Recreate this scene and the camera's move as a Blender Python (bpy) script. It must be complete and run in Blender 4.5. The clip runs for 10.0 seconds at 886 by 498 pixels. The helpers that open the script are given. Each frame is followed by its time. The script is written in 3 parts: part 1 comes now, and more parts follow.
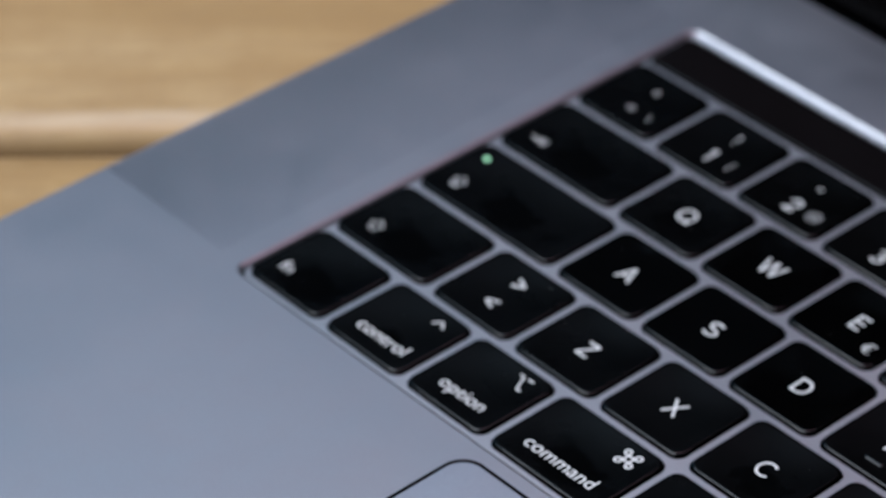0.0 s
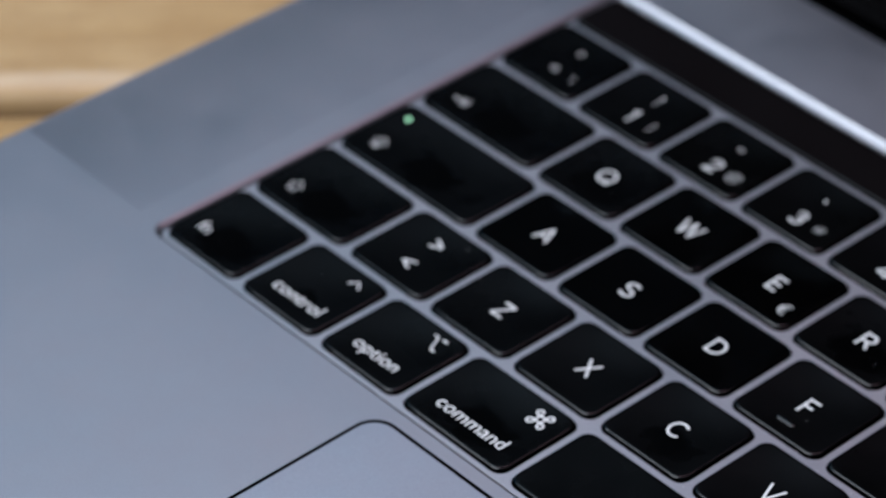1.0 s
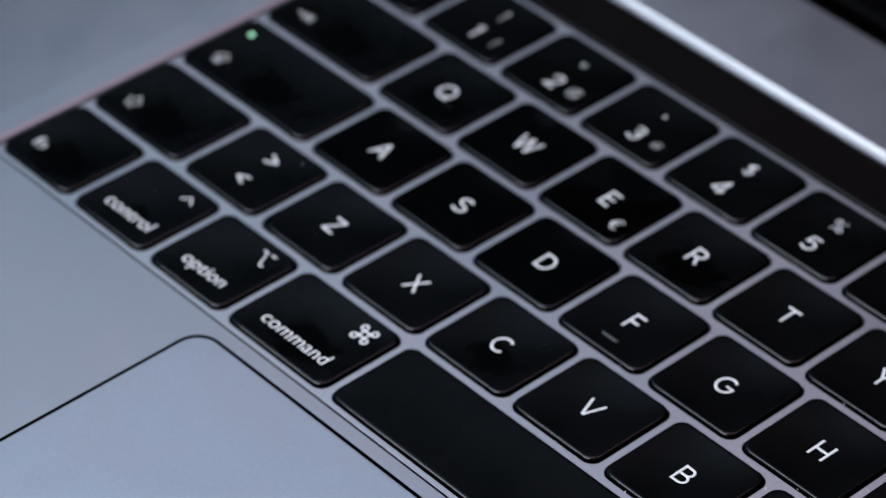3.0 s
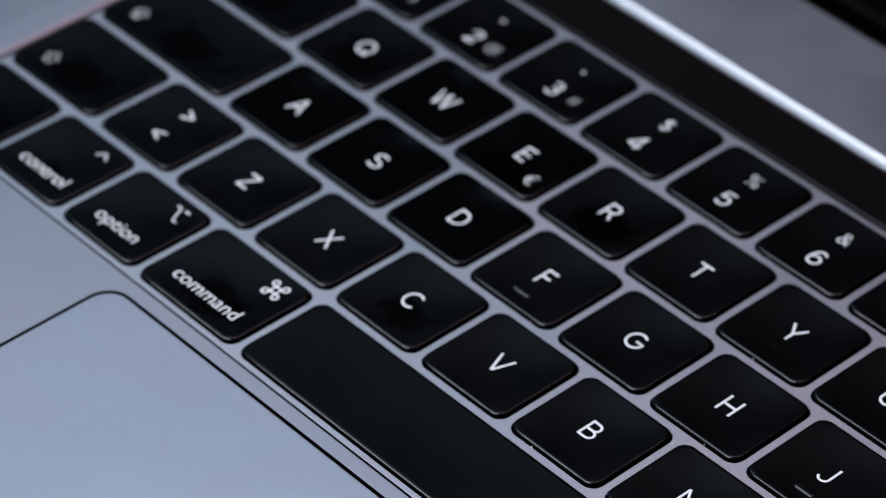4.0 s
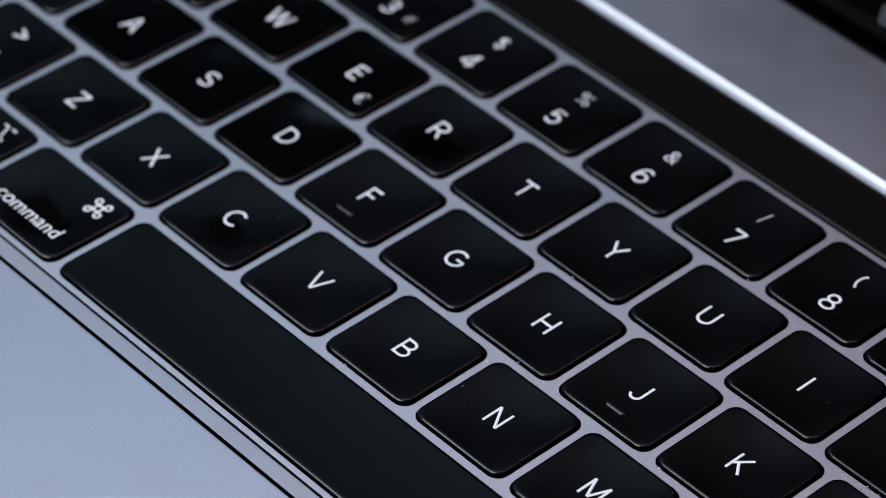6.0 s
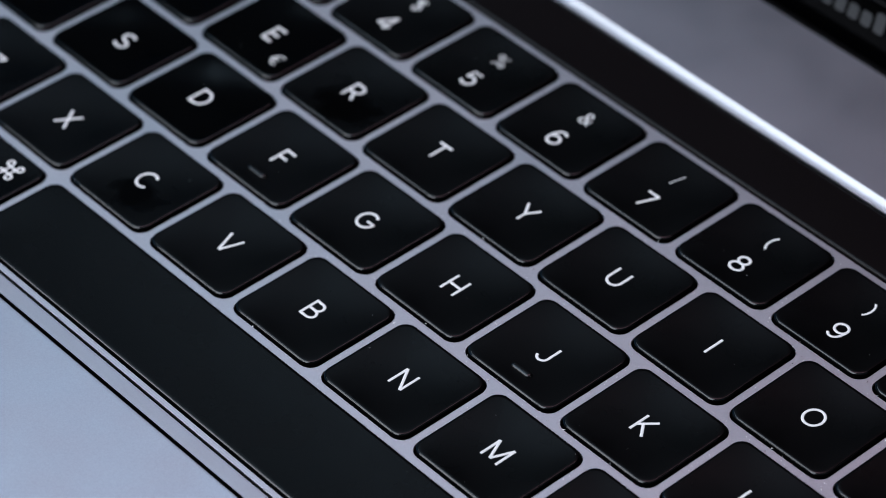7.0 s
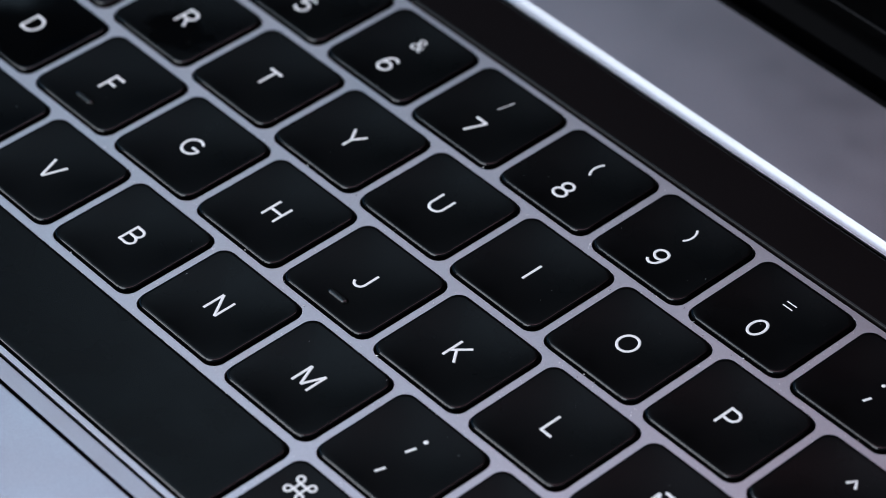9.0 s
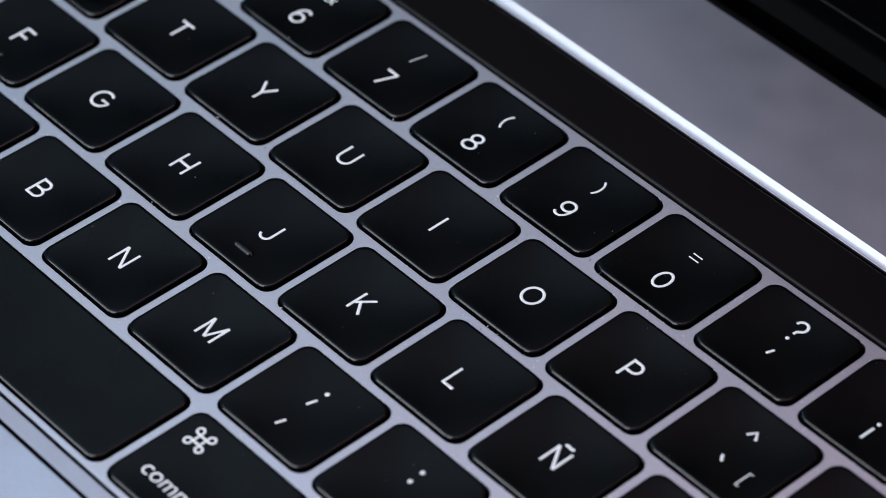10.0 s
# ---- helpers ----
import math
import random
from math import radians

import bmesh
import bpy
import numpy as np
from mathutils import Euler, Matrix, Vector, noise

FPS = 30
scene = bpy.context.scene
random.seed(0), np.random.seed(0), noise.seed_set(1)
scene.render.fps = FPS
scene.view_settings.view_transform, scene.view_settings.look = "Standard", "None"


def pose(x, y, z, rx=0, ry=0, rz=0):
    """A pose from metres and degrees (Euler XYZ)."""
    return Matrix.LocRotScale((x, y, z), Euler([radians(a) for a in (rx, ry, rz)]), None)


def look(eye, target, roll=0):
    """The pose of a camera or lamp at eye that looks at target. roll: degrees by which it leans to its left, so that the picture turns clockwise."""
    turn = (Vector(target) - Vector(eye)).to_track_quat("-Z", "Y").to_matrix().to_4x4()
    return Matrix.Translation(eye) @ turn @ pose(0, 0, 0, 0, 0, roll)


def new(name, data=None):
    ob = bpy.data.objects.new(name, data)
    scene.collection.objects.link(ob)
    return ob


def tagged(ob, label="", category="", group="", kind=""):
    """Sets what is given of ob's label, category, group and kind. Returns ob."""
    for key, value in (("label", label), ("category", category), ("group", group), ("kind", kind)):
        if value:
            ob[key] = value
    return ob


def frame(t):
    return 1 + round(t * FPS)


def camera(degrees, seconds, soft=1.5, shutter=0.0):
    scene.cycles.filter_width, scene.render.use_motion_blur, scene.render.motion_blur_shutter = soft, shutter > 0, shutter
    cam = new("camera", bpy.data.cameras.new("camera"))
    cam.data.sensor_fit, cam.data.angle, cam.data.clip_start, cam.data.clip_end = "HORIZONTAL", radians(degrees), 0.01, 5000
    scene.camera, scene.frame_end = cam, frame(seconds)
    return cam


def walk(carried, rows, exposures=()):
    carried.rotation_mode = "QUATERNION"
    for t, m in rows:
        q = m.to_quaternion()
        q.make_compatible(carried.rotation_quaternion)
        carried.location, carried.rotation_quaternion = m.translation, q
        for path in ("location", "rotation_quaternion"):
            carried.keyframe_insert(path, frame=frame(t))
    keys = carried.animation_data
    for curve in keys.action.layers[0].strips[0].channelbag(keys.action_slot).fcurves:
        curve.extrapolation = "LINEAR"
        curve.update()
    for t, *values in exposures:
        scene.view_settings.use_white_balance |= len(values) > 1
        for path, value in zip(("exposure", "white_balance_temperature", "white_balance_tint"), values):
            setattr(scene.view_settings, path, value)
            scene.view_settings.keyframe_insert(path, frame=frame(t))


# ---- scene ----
cam = camera(15.569, 10.0, soft=0.5)
cam.data.dof.use_dof = True
cam.data.dof.focus_distance = 0.443
cam.data.dof.aperture_fstop = 19.0
PATH = [
    (0, (0.32880, -0.25048, 0.32706), (0.01778, 0.02780, 0.01240), -0.102),
    (0.5, (0.33308, -0.24566, 0.32660), (0.02604, 0.02917, 0.01240), -0.097),
    (1, (0.33736, -0.24084, 0.32612), (0.03432, 0.03060, 0.01240), -0.076),
    (1.5, (0.34165, -0.23602, 0.32563), (0.04257, 0.03211, 0.01240), -0.096),
    (2, (0.34594, -0.23121, 0.32514), (0.05094, 0.03347, 0.01240), -0.099),
    (2.5, (0.35023, -0.22639, 0.32463), (0.05922, 0.03466, 0.01240), -0.074),
    (4, (0.36313, -0.21196, 0.32306), (0.08431, 0.03845, 0.01240), -0.089),
    (4.5, (0.36744, -0.20716, 0.32252), (0.09237, 0.04011, 0.01240), -0.079),
    (5, (0.37175, -0.20235, 0.32197), (0.10033, 0.04155, 0.01240), -0.090),
    (5.5, (0.37606, -0.19755, 0.32141), (0.10820, 0.04331, 0.01240), -0.097),
    (7, (0.38902, -0.18314, 0.31967), (0.13063, 0.04930, 0.01240), -0.066),
    (7.5, (0.39334, -0.17835, 0.31907), (0.13818, 0.05123, 0.01240), -0.102),
    (8, (0.39767, -0.17355, 0.31847), (0.14503, 0.05360, 0.01240), -0.123),
    (8.5, (0.40201, -0.16876, 0.31785), (0.15232, 0.05585, 0.01240), -0.037),
    (9, (0.40635, -0.16396, 0.31722), (0.15908, 0.05759, 0.01240), -0.139),
    (9.5, (0.41069, -0.15917, 0.31659), (0.16682, 0.05936, 0.01240), -0.161),
    (10, (0.41503, -0.15438, 0.31595), (0.17492, 0.06068, 0.01240), -0.164),
]
walk(cam, [(t, look(eye, target, roll)) for t, eye, target, roll in PATH])

# ---- world, light, exposure ----
scene.view_settings.exposure = 0.20
world = bpy.data.worlds.new("sky")
scene.world = world
world.use_nodes = True
wn = world.node_tree
sky = wn.nodes.new("ShaderNodeTexSky")
sky.sky_type, sky.sun_disc = "NISHITA", False
sky.sun_elevation, sky.sun_rotation = radians(40), radians(215)
wn.links.new(sky.outputs[0], wn.nodes["Background"].inputs[0])
wn.nodes["Background"].inputs[1].default_value = 0.1


def panel_light(name, m, width, height, watts, colour):
    data = bpy.data.lights.new(name, "AREA")
    data.shape, data.size, data.size_y, data.energy, data.color = "RECTANGLE", width, height, watts, colour
    ob = new(name, data)
    ob.matrix_world = m
    return ob


# room; the table top is z = 0
X0, X1, Y0, Y1, Z0, Z1 = -2.4, 2.2, -2.2, 2.4, -0.74, 1.9
FRONT_WIN = (-2.35, 0.5, 0.75, 1.85)      # x0, x1, z0, z1 in the wall y = Y0
ROOF_FILL = (-1.5, 0.4, -1.9, -0.4)       # x0, x1, y0, y1 in the ceiling, opening for an added fill lamp
BLUE_FILL = (-1.62, -0.72, 0.1, 1.2)     # the same, further back, for an added bluish fill lamp
PINK_FILL = (-0.68, 0.1, 0.1, 1.32)        # next to it, for an added pink fill lamp
EAST_FILL = (0.3, 2.35, 0.03, 0.9)         # y0, y1, z0, z1 in the wall x = X1, opening for an added fill lamp
SKYBLUE = (0.83, 0.90, 1.0)
FX, FZ = (FRONT_WIN[0] + FRONT_WIN[1]) / 2, (FRONT_WIN[2] + FRONT_WIN[3]) / 2
panel_light("front_window_light", look((FX, Y0 - 0.03, FZ), (FX, 0, FZ)), FRONT_WIN[1] - FRONT_WIN[0], FRONT_WIN[3] - FRONT_WIN[2], 50, SKYBLUE)
# unseen overhead fill, added to brighten the wood and the well's rim
RX, RY = (ROOF_FILL[0] + ROOF_FILL[1]) / 2, (ROOF_FILL[2] + ROOF_FILL[3]) / 2
panel_light("roof_fill_light", look((RX, RY, Z1 + 0.03), (RX, RY + 0.0001, 0)), ROOF_FILL[1] - ROOF_FILL[0], ROOF_FILL[3] - ROOF_FILL[2], 43, SKYBLUE)
# two unseen fills, added to tint the metal and the key sheen blue and pink
for name, (xa, xb, ya, yb), watts, colour in (("blue_fill_light", BLUE_FILL, 9.2, (0.575, 0.8, 1.0)), ("pink_fill_light", PINK_FILL, 6.7, (1.0, 0.59, 0.72))):
    panel_light(name, look(((xa + xb) / 2, (ya + yb) / 2, Z1 + 0.03), ((xa + xb) / 2, (ya + yb) / 2 + 0.0001, 0)), xb - xa, yb - ya, watts, colour)
# unseen side fill, added to lift the rim at the well's left end
EY, EZ = (EAST_FILL[0] + EAST_FILL[1]) / 2, (EAST_FILL[2] + EAST_FILL[3]) / 2
panel_light("east_fill_light", look((X1 + 0.03, EY, EZ), (0, EY, EZ)), EAST_FILL[1] - EAST_FILL[0], EAST_FILL[3] - EAST_FILL[2], 8, (1.0, 0.97, 0.98))


# ---- materials ----
def material(name, colour, rough=0.5, metal=0.0, spec=0.5):
    mat = bpy.data.materials.new(name)
    mat.use_nodes = True
    b = mat.node_tree.nodes["Principled BSDF"]
    b.inputs["Base Color"].default_value = (*colour, 1)
    b.inputs["Roughness"].default_value = rough
    b.inputs["Metallic"].default_value = metal
    b.inputs["Specular IOR Level"].default_value = spec
    return mat, mat.node_tree, b


def coords(nt, scale=(1, 1, 1), kind="Object", rot=(0, 0, 0)):
    tc, mp = nt.nodes.new("ShaderNodeTexCoord"), nt.nodes.new("ShaderNodeMapping")
    mp.inputs["Scale"].default_value = scale
    mp.inputs["Rotation"].default_value = rot
    nt.links.new(tc.outputs[kind], mp.inputs["Vector"])
    return mp.outputs["Vector"]


def noise_tex(nt, vec, scale, detail=4, rough=0.55):
    n = nt.nodes.new("ShaderNodeTexNoise")
    n.inputs["Scale"].default_value, n.inputs["Detail"].default_value, n.inputs["Roughness"].default_value = scale, detail, rough
    nt.links.new(vec, n.inputs["Vector"])
    return n.outputs["Fac"]


def ramp(nt, fac, stops):
    r = nt.nodes.new("ShaderNodeValToRGB")
    while len(r.color_ramp.elements) < len(stops):
        r.color_ramp.elements.new(0.5)
    for e, (p, c) in zip(r.color_ramp.elements, stops):
        e.position, e.color = p, (*c, 1) if len(c) == 3 else c
    nt.links.new(fac, r.inputs["Fac"])
    return r.outputs["Color"]


def span(nt, fac, lo, hi, a=0.0, b=1.0):
    m = nt.nodes.new("ShaderNodeMapRange")
    for i, v in enumerate((lo, hi, a, b)):
        m.inputs[1 + i].default_value = v
    nt.links.new(fac, m.inputs[0])
    return m.outputs[0]


def maths(nt, op, a, b=0.0):
    m = nt.nodes.new("ShaderNodeMath")
    m.operation = op
    for i, v in enumerate((a, b)):
        if isinstance(v, (int, float)):
            m.inputs[i].default_value = v
        else:
            nt.links.new(v, m.inputs[i])
    return m.outputs[0]


def bump(nt, b, fac, strength, dist):
    n = nt.nodes.new("ShaderNodeBump")
    n.inputs["Strength"].default_value, n.inputs["Distance"].default_value = strength, dist
    nt.links.new(fac, n.inputs["Height"])
    nt.links.new(n.outputs[0], b.inputs["Normal"])


def mix(nt, fac, a, b, mode="MIX"):
    m = nt.nodes.new("ShaderNodeMix")
    m.data_type, m.blend_type = "RGBA", mode
    for sock, v in ((m.inputs[0], fac), (m.inputs[6], a), (m.inputs[7], b)):
        if isinstance(v, (int, float)):
            sock.default_value = v
        elif isinstance(v, tuple):
            sock.default_value = (*v, 1)
        else:
            nt.links.new(v, sock)
    return m.outputs[2]


def aluminium(name, grille=False, rough=0.48, tint=(1.0, 1.0, 1.0)):
    mat, nt, b = material(name, (0.46, 0.47, 0.50), rough, 1.0)
    v = coords(nt)
    soft = noise_tex(nt, v, 22, 3)
    fine = noise_tex(nt, v, 4200, 2)
    colour = mix(nt, span(nt, soft, 0.3, 0.7), tuple(a * t for a, t in zip((0.340, 0.340, 0.366), tint)), tuple(a * t for a, t in zip((0.370, 0.368, 0.390), tint)))
    colour = mix(nt, span(nt, fine, 0.25, 0.75, 0.0, 0.24), colour, (0.20, 0.21, 0.23))
    if grille:
        # pin holes of the two loudspeakers, 0.9 mm apart
        sep = nt.nodes.new("ShaderNodeSeparateXYZ")
        nt.links.new(v, sep.inputs[0])
        x, y = sep.outputs[0], sep.outputs[1]
        side = maths(nt, "ABSOLUTE", maths(nt, "SUBTRACT", x, 0.13775))
        inx = maths(nt, "MULTIPLY", maths(nt, "GREATER_THAN", side, 0.1436), maths(nt, "LESS_THAN", side, 0.1738))
        iny = maths(nt, "MULTIPLY", maths(nt, "GREATER_THAN", y, 0.0009), maths(nt, "LESS_THAN", y, 0.1040))
        cx = maths(nt, "SUBTRACT", maths(nt, "FRACT", maths(nt, "MULTIPLY", x, 1 / 0.0009)), 0.5)
        cy = maths(nt, "SUBTRACT", maths(nt, "FRACT", maths(nt, "MULTIPLY", y, 1 / 0.0009)), 0.5)
        r2 = maths(nt, "ADD", maths(nt, "MULTIPLY", cx, cx), maths(nt, "MULTIPLY", cy, cy))
        size = span(nt, side, 0.145, 0.169, 0.028, 0.09)
        hole = maths(nt, "MULTIPLY", maths(nt, "LESS_THAN", r2, size), maths(nt, "MULTIPLY", inx, iny))
        colour = mix(nt, hole, colour, (0.02, 0.02, 0.022))
    nt.links.new(colour, b.inputs["Base Color"])
    smudge = noise_tex(nt, v, 130, 4, 0.62)
    nt.links.new(maths(nt, "ADD", span(nt, soft, 0.3, 0.7, rough - 0.035, rough + 0.035), span(nt, smudge, 0.3, 0.7, -0.03, 0.03)), b.inputs["Roughness"])
    bump(nt, b, fine, 0.12, 0.00002)
    return mat


ALU = aluminium("grey_anodised_aluminium", True, rough=0.42)
ALU_PAD = aluminium("trackpad_surface", rough=0.40, tint=(1.04, 1.07, 1.10))
ALU_WEB = aluminium("aluminium_web", rough=0.40, tint=(1.25, 1.23, 1.20))
ALU_EDGE = aluminium("aluminium_edge", rough=0.42, tint=(0.96, 0.98, 0.98))


def key_plastic():
    mat, nt, b = material("black_key_plastic", (0.0005, 0.0005, 0.0006), 0.42, 0, 0.064)
    v = coords(nt)
    smear = noise_tex(nt, v, 95, 3, 0.6)
    fine = noise_tex(nt, v, 9000, 2)
    info = nt.nodes.new("ShaderNodeObjectInfo")
    # the object's colour tells how far fingers have polished a key: shiny patches on a duller top
    away = nt.nodes.new("ShaderNodeVectorMath")
    away.operation, away.inputs[1].default_value = "ADD", (-0.0016, 0.0022, 0.0)
    far = nt.nodes.new("ShaderNodeVectorMath")
    far.operation = "LENGTH"
    nt.links.new(v, away.inputs[0])
    nt.links.new(away.outputs[0], far.inputs[0])
    use = nt.nodes.new("ShaderNodeSeparateColor")
    nt.links.new(info.outputs["Color"], use.inputs[0])
    patch = maths(nt, "ADD", maths(nt, "MULTIPLY", use.outputs[0], 1.45), span(nt, noise_tex(nt, v, 120, 3, 0.5), 0.3, 0.7, -0.4, 0.4))
    patch = maths(nt, "SUBTRACT", patch, maths(nt, "MULTIPLY", far.outputs["Value"], 70.0))
    polished = span(nt, patch, 0.30, 0.62)
    dull = maths(nt, "ADD", span(nt, smear, 0.3, 0.7, 0.24, 0.32), span(nt, info.outputs["Random"], 0, 1, -0.02, 0.04))
    r = maths(nt, "ADD", maths(nt, "MULTIPLY", dull, maths(nt, "SUBTRACT", 1.0, polished)), maths(nt, "MULTIPLY", polished, 0.10))
    nt.links.new(r, b.inputs["Roughness"])
    nt.links.new(mix(nt, span(nt, smear, 0.35, 0.75), (0.0003, 0.0003, 0.00035), (0.0008, 0.0008, 0.0009)), b.inputs["Base Color"])
    bump(nt, b, fine, 0.05, 0.00001)
    return mat


KEY = key_plastic()
# glossier than the key tops, to strengthen the highlight along each rim
KEY_EDGE, _nt, _b = material("glossed_key_edge", (0.0008, 0.0008, 0.0009), 0.08, 0, 0.42)
# key sides kept dull and black, imitating the shade between the keys
KEY_SKIRT, _nt, _b = material("shaded_key_skirt", (0.0004, 0.0004, 0.0005), 0.6, 0, 0.03)
# glossed above the keys, to bring out the glint on the locating bars
GLOSSY, _nt, _b = material("glossy_black_plastic", (0.002, 0.002, 0.0022), 0.2, 0, 0.4)


def legend_paint():
    mat, nt, b = material("white_legend", (0.8, 0.81, 0.83), 0.5)
    n = noise_tex(nt, coords(nt), 1500, 3)
    nt.links.new(mix(nt, span(nt, n, 0.3, 0.7), (0.69, 0.69, 0.69), (0.77, 0.765, 0.76)), b.inputs["Base Color"])
    return mat


LEGEND = legend_paint()
GLASS_BLACK, _nt, _b = material("black_glass", (0.0004, 0.0004, 0.0005), 0.12, 0, 0.03)
_n = noise_tex(_nt, coords(_nt), 40, 3)
_nt.links.new(span(_nt, _n, 0.3, 0.7, 0.04, 0.09), _b.inputs["Roughness"])
BAR_GLASS, _nt, _b = material("touch_bar_glass", (0.0034, 0.0024, 0.0026), 0.35, 0, 0.045)
_n = noise_tex(_nt, coords(_nt), 60, 3)
_nt.links.new(span(_nt, _n, 0.3, 0.7, 0.30, 0.42), _b.inputs["Roughness"])
# bevel glossed above the strip's face, for the highlight line along it
BAR_EDGE, _nt, _b = material("glossed_bar_edge", (0.004, 0.004, 0.004), 0.25, 0, 0.12)
# near-black that stands in for the shade down in the gaps
GAP_SHADE, _nt, _b = material("gap_shade_black", (0.0004, 0.0004, 0.0005), 0.8, 0, 0.03)
BLACK_PLASTIC, _nt, _b = material("black_hinge_plastic", (0.0012, 0.0012, 0.0013), 0.5, 0, 0.04)
GASKET, _nt, _b = material("rubber_gasket", (0.006, 0.006, 0.0065), 0.55, 0, 0.12)
GREY_PRINT, _nt, _b = material("grey_print", (0.013, 0.014, 0.015), 0.5)
LED_GREEN, _nt, _b = material("green_indicator", (0.35, 0.75, 0.45), 0.4)
_b.inputs["Emission Color"].default_value = (0.42, 0.9, 0.55, 1)
_b.inputs["Emission Strength"].default_value = 0.5
RUBBER, _nt, _b = material("rubber_feet", (0.02, 0.02, 0.02), 0.8)
DUST, _nt, _b = material("dust", (0.72, 0.71, 0.72), 0.9)
GRIT, _nt, _b = material("dark_grit", (0.06, 0.05, 0.07), 0.8)


PLANK_W, PLANK_L, PLANK_T = 0.118, 1.5, 0.028


def wood():
    mat, nt, b = material("pale_varnished_wood", (0.5, 0.36, 0.2), 0.35, 0, 0.5)
    info = nt.nodes.new("ShaderNodeObjectInfo")
    tc = nt.nodes.new("ShaderNodeTexCoord")
    off = nt.nodes.new("ShaderNodeVectorMath")
    off.operation = "ADD"
    shift = nt.nodes.new("ShaderNodeCombineXYZ")
    nt.links.new(maths(nt, "MULTIPLY", info.outputs["Random"], 7.0), shift.inputs[1])
    nt.links.new(tc.outputs["Object"], off.inputs[0])
    nt.links.new(shift.outputs[0], off.inputs[1])
    mp = nt.nodes.new("ShaderNodeMapping")
    mp.inputs["Scale"].default_value = (1.0, 7.0, 7.0)
    nt.links.new(off.outputs[0], mp.inputs["Vector"])
    v = mp.outputs["Vector"]
    broad = noise_tex(nt, v, 9, 4)
    grain = noise_tex(nt, v, 55, 5, 0.65)
    pores = noise_tex(nt, v, 260, 3, 0.6)
    c = ramp(nt, broad, [(0.28, (0.36, 0.218, 0.086)), (0.5, (0.435, 0.275, 0.116)), (0.72, (0.51, 0.345, 0.165))])
    blotch = noise_tex(nt, off.outputs[0], 70, 4, 0.6)
    c = mix(nt, span(nt, blotch, 0.40, 0.66, 0, 0.55), c, (0.36, 0.212, 0.082))
    c = mix(nt, span(nt, grain, 0.45, 0.70, 0, 0.42), c, (0.30, 0.170, 0.060))
    c = mix(nt, span(nt, pores, 0.58, 0.75, 0, 0.35), c, (0.22, 0.13, 0.06))
    # pale band paints the shine on each near arris, dark brown the groove's shade
    sep = nt.nodes.new("ShaderNodeSeparateXYZ")
    nt.links.new(tc.outputs["Object"], sep.inputs[0])
    out = maths(nt, "ABSOLUTE", sep.outputs[1])
    near = maths(nt, "MULTIPLY", sep.outputs[1], -1.0)
    arris_shine = maths(nt, "MULTIPLY", span(nt, near, PLANK_W / 2 - 0.0085, PLANK_W / 2 - 0.0070), span(nt, near, PLANK_W / 2 - 0.0048, PLANK_W / 2 - 0.0040, 1, 0))
    c = mix(nt, maths(nt, "MULTIPLY", arris_shine, span(nt, grain, 0.3, 0.6, 0.6, 0.35)), c, (0.62, 0.47, 0.31))
    c = mix(nt, span(nt, out, PLANK_W / 2 - 0.0040, PLANK_W / 2 - 0.0012, 0, 0.8), c, (0.12, 0.07, 0.03))
    nt.links.new(c, b.inputs["Base Color"])
    nt.links.new(span(nt, grain, 0.3, 0.7, 0.26, 0.42), b.inputs["Roughness"])
    bump(nt, b, grain, 0.25, 0.0004)
    return mat


WOOD = wood()


def paint(name, colour, rough=0.85):
    mat, nt, b = material(name, colour, rough)
    v = coords(nt)
    n = noise_tex(nt, v, 1.5, 4)
    nt.links.new(mix(nt, span(nt, n, 0.3, 0.7), tuple(c * 0.96 for c in colour), tuple(min(1, c * 1.03) for c in colour)), b.inputs["Base Color"])
    bump(nt, b, noise_tex(nt, v, 300, 3), 0.1, 0.001)
    return mat


# unseen walls and ceiling, tinted to colour what the metal and keys reflect
WALL, SLATE_BOUNCE, BLUE_BOUNCE = paint("wall_paint", (0.28, 0.285, 0.3)), paint("slate_bounce_paint", (0.17, 0.19, 0.23)), paint("blue_bounce_paint", (0.06, 0.17, 0.28))
CEILING, FLOOR = paint("ceiling_paint", (0.3, 0.37, 0.42)), paint("floor_boards", (0.20, 0.19, 0.18), 0.5)


# ---- mesh helpers ----
def part(name, bm, mat, parent=None, label="", smooth=None):
    me = bpy.data.meshes.new(name)
    bm.to_mesh(me)
    bm.free()
    me.materials.append(mat)
    if smooth is not None:
        for p in me.polygons:
            p.use_smooth = True
        me.set_sharp_from_angle(angle=radians(smooth))
    ob = new(name, me)
    ob.parent = parent
    if label:
        tagged(ob, label)
    return ob


def thing(name, label, category, group="", m=Matrix()):
    ob = new(name)
    ob.empty_display_size = 0.02
    ob.matrix_world = m
    return tagged(ob, label, category, group)


def box(bm, x0, x1, y0, y1, z0, z1):
    r = bmesh.ops.create_cube(bm, size=1, matrix=Matrix.Translation(((x0 + x1) / 2, (y0 + y1) / 2, (z0 + z1) / 2)) @ Matrix.Diagonal((x1 - x0, y1 - y0, z1 - z0, 1)))
    return r["verts"]


def rounded(x0, x1, y0, y1, r, n=6):
    """Points of a rounded rectangle, anticlockwise."""
    pts = []
    for cx, cy, a0 in ((x1 - r, y1 - r, 0), (x0 + r, y1 - r, 90), (x0 + r, y0 + r, 180), (x1 - r, y0 + r, 270)):
        for i in range(n + 1):
            a = radians(a0 + 90 * i / n)
            pts.append((cx + r * math.cos(a), cy + r * math.sin(a)))
    return pts


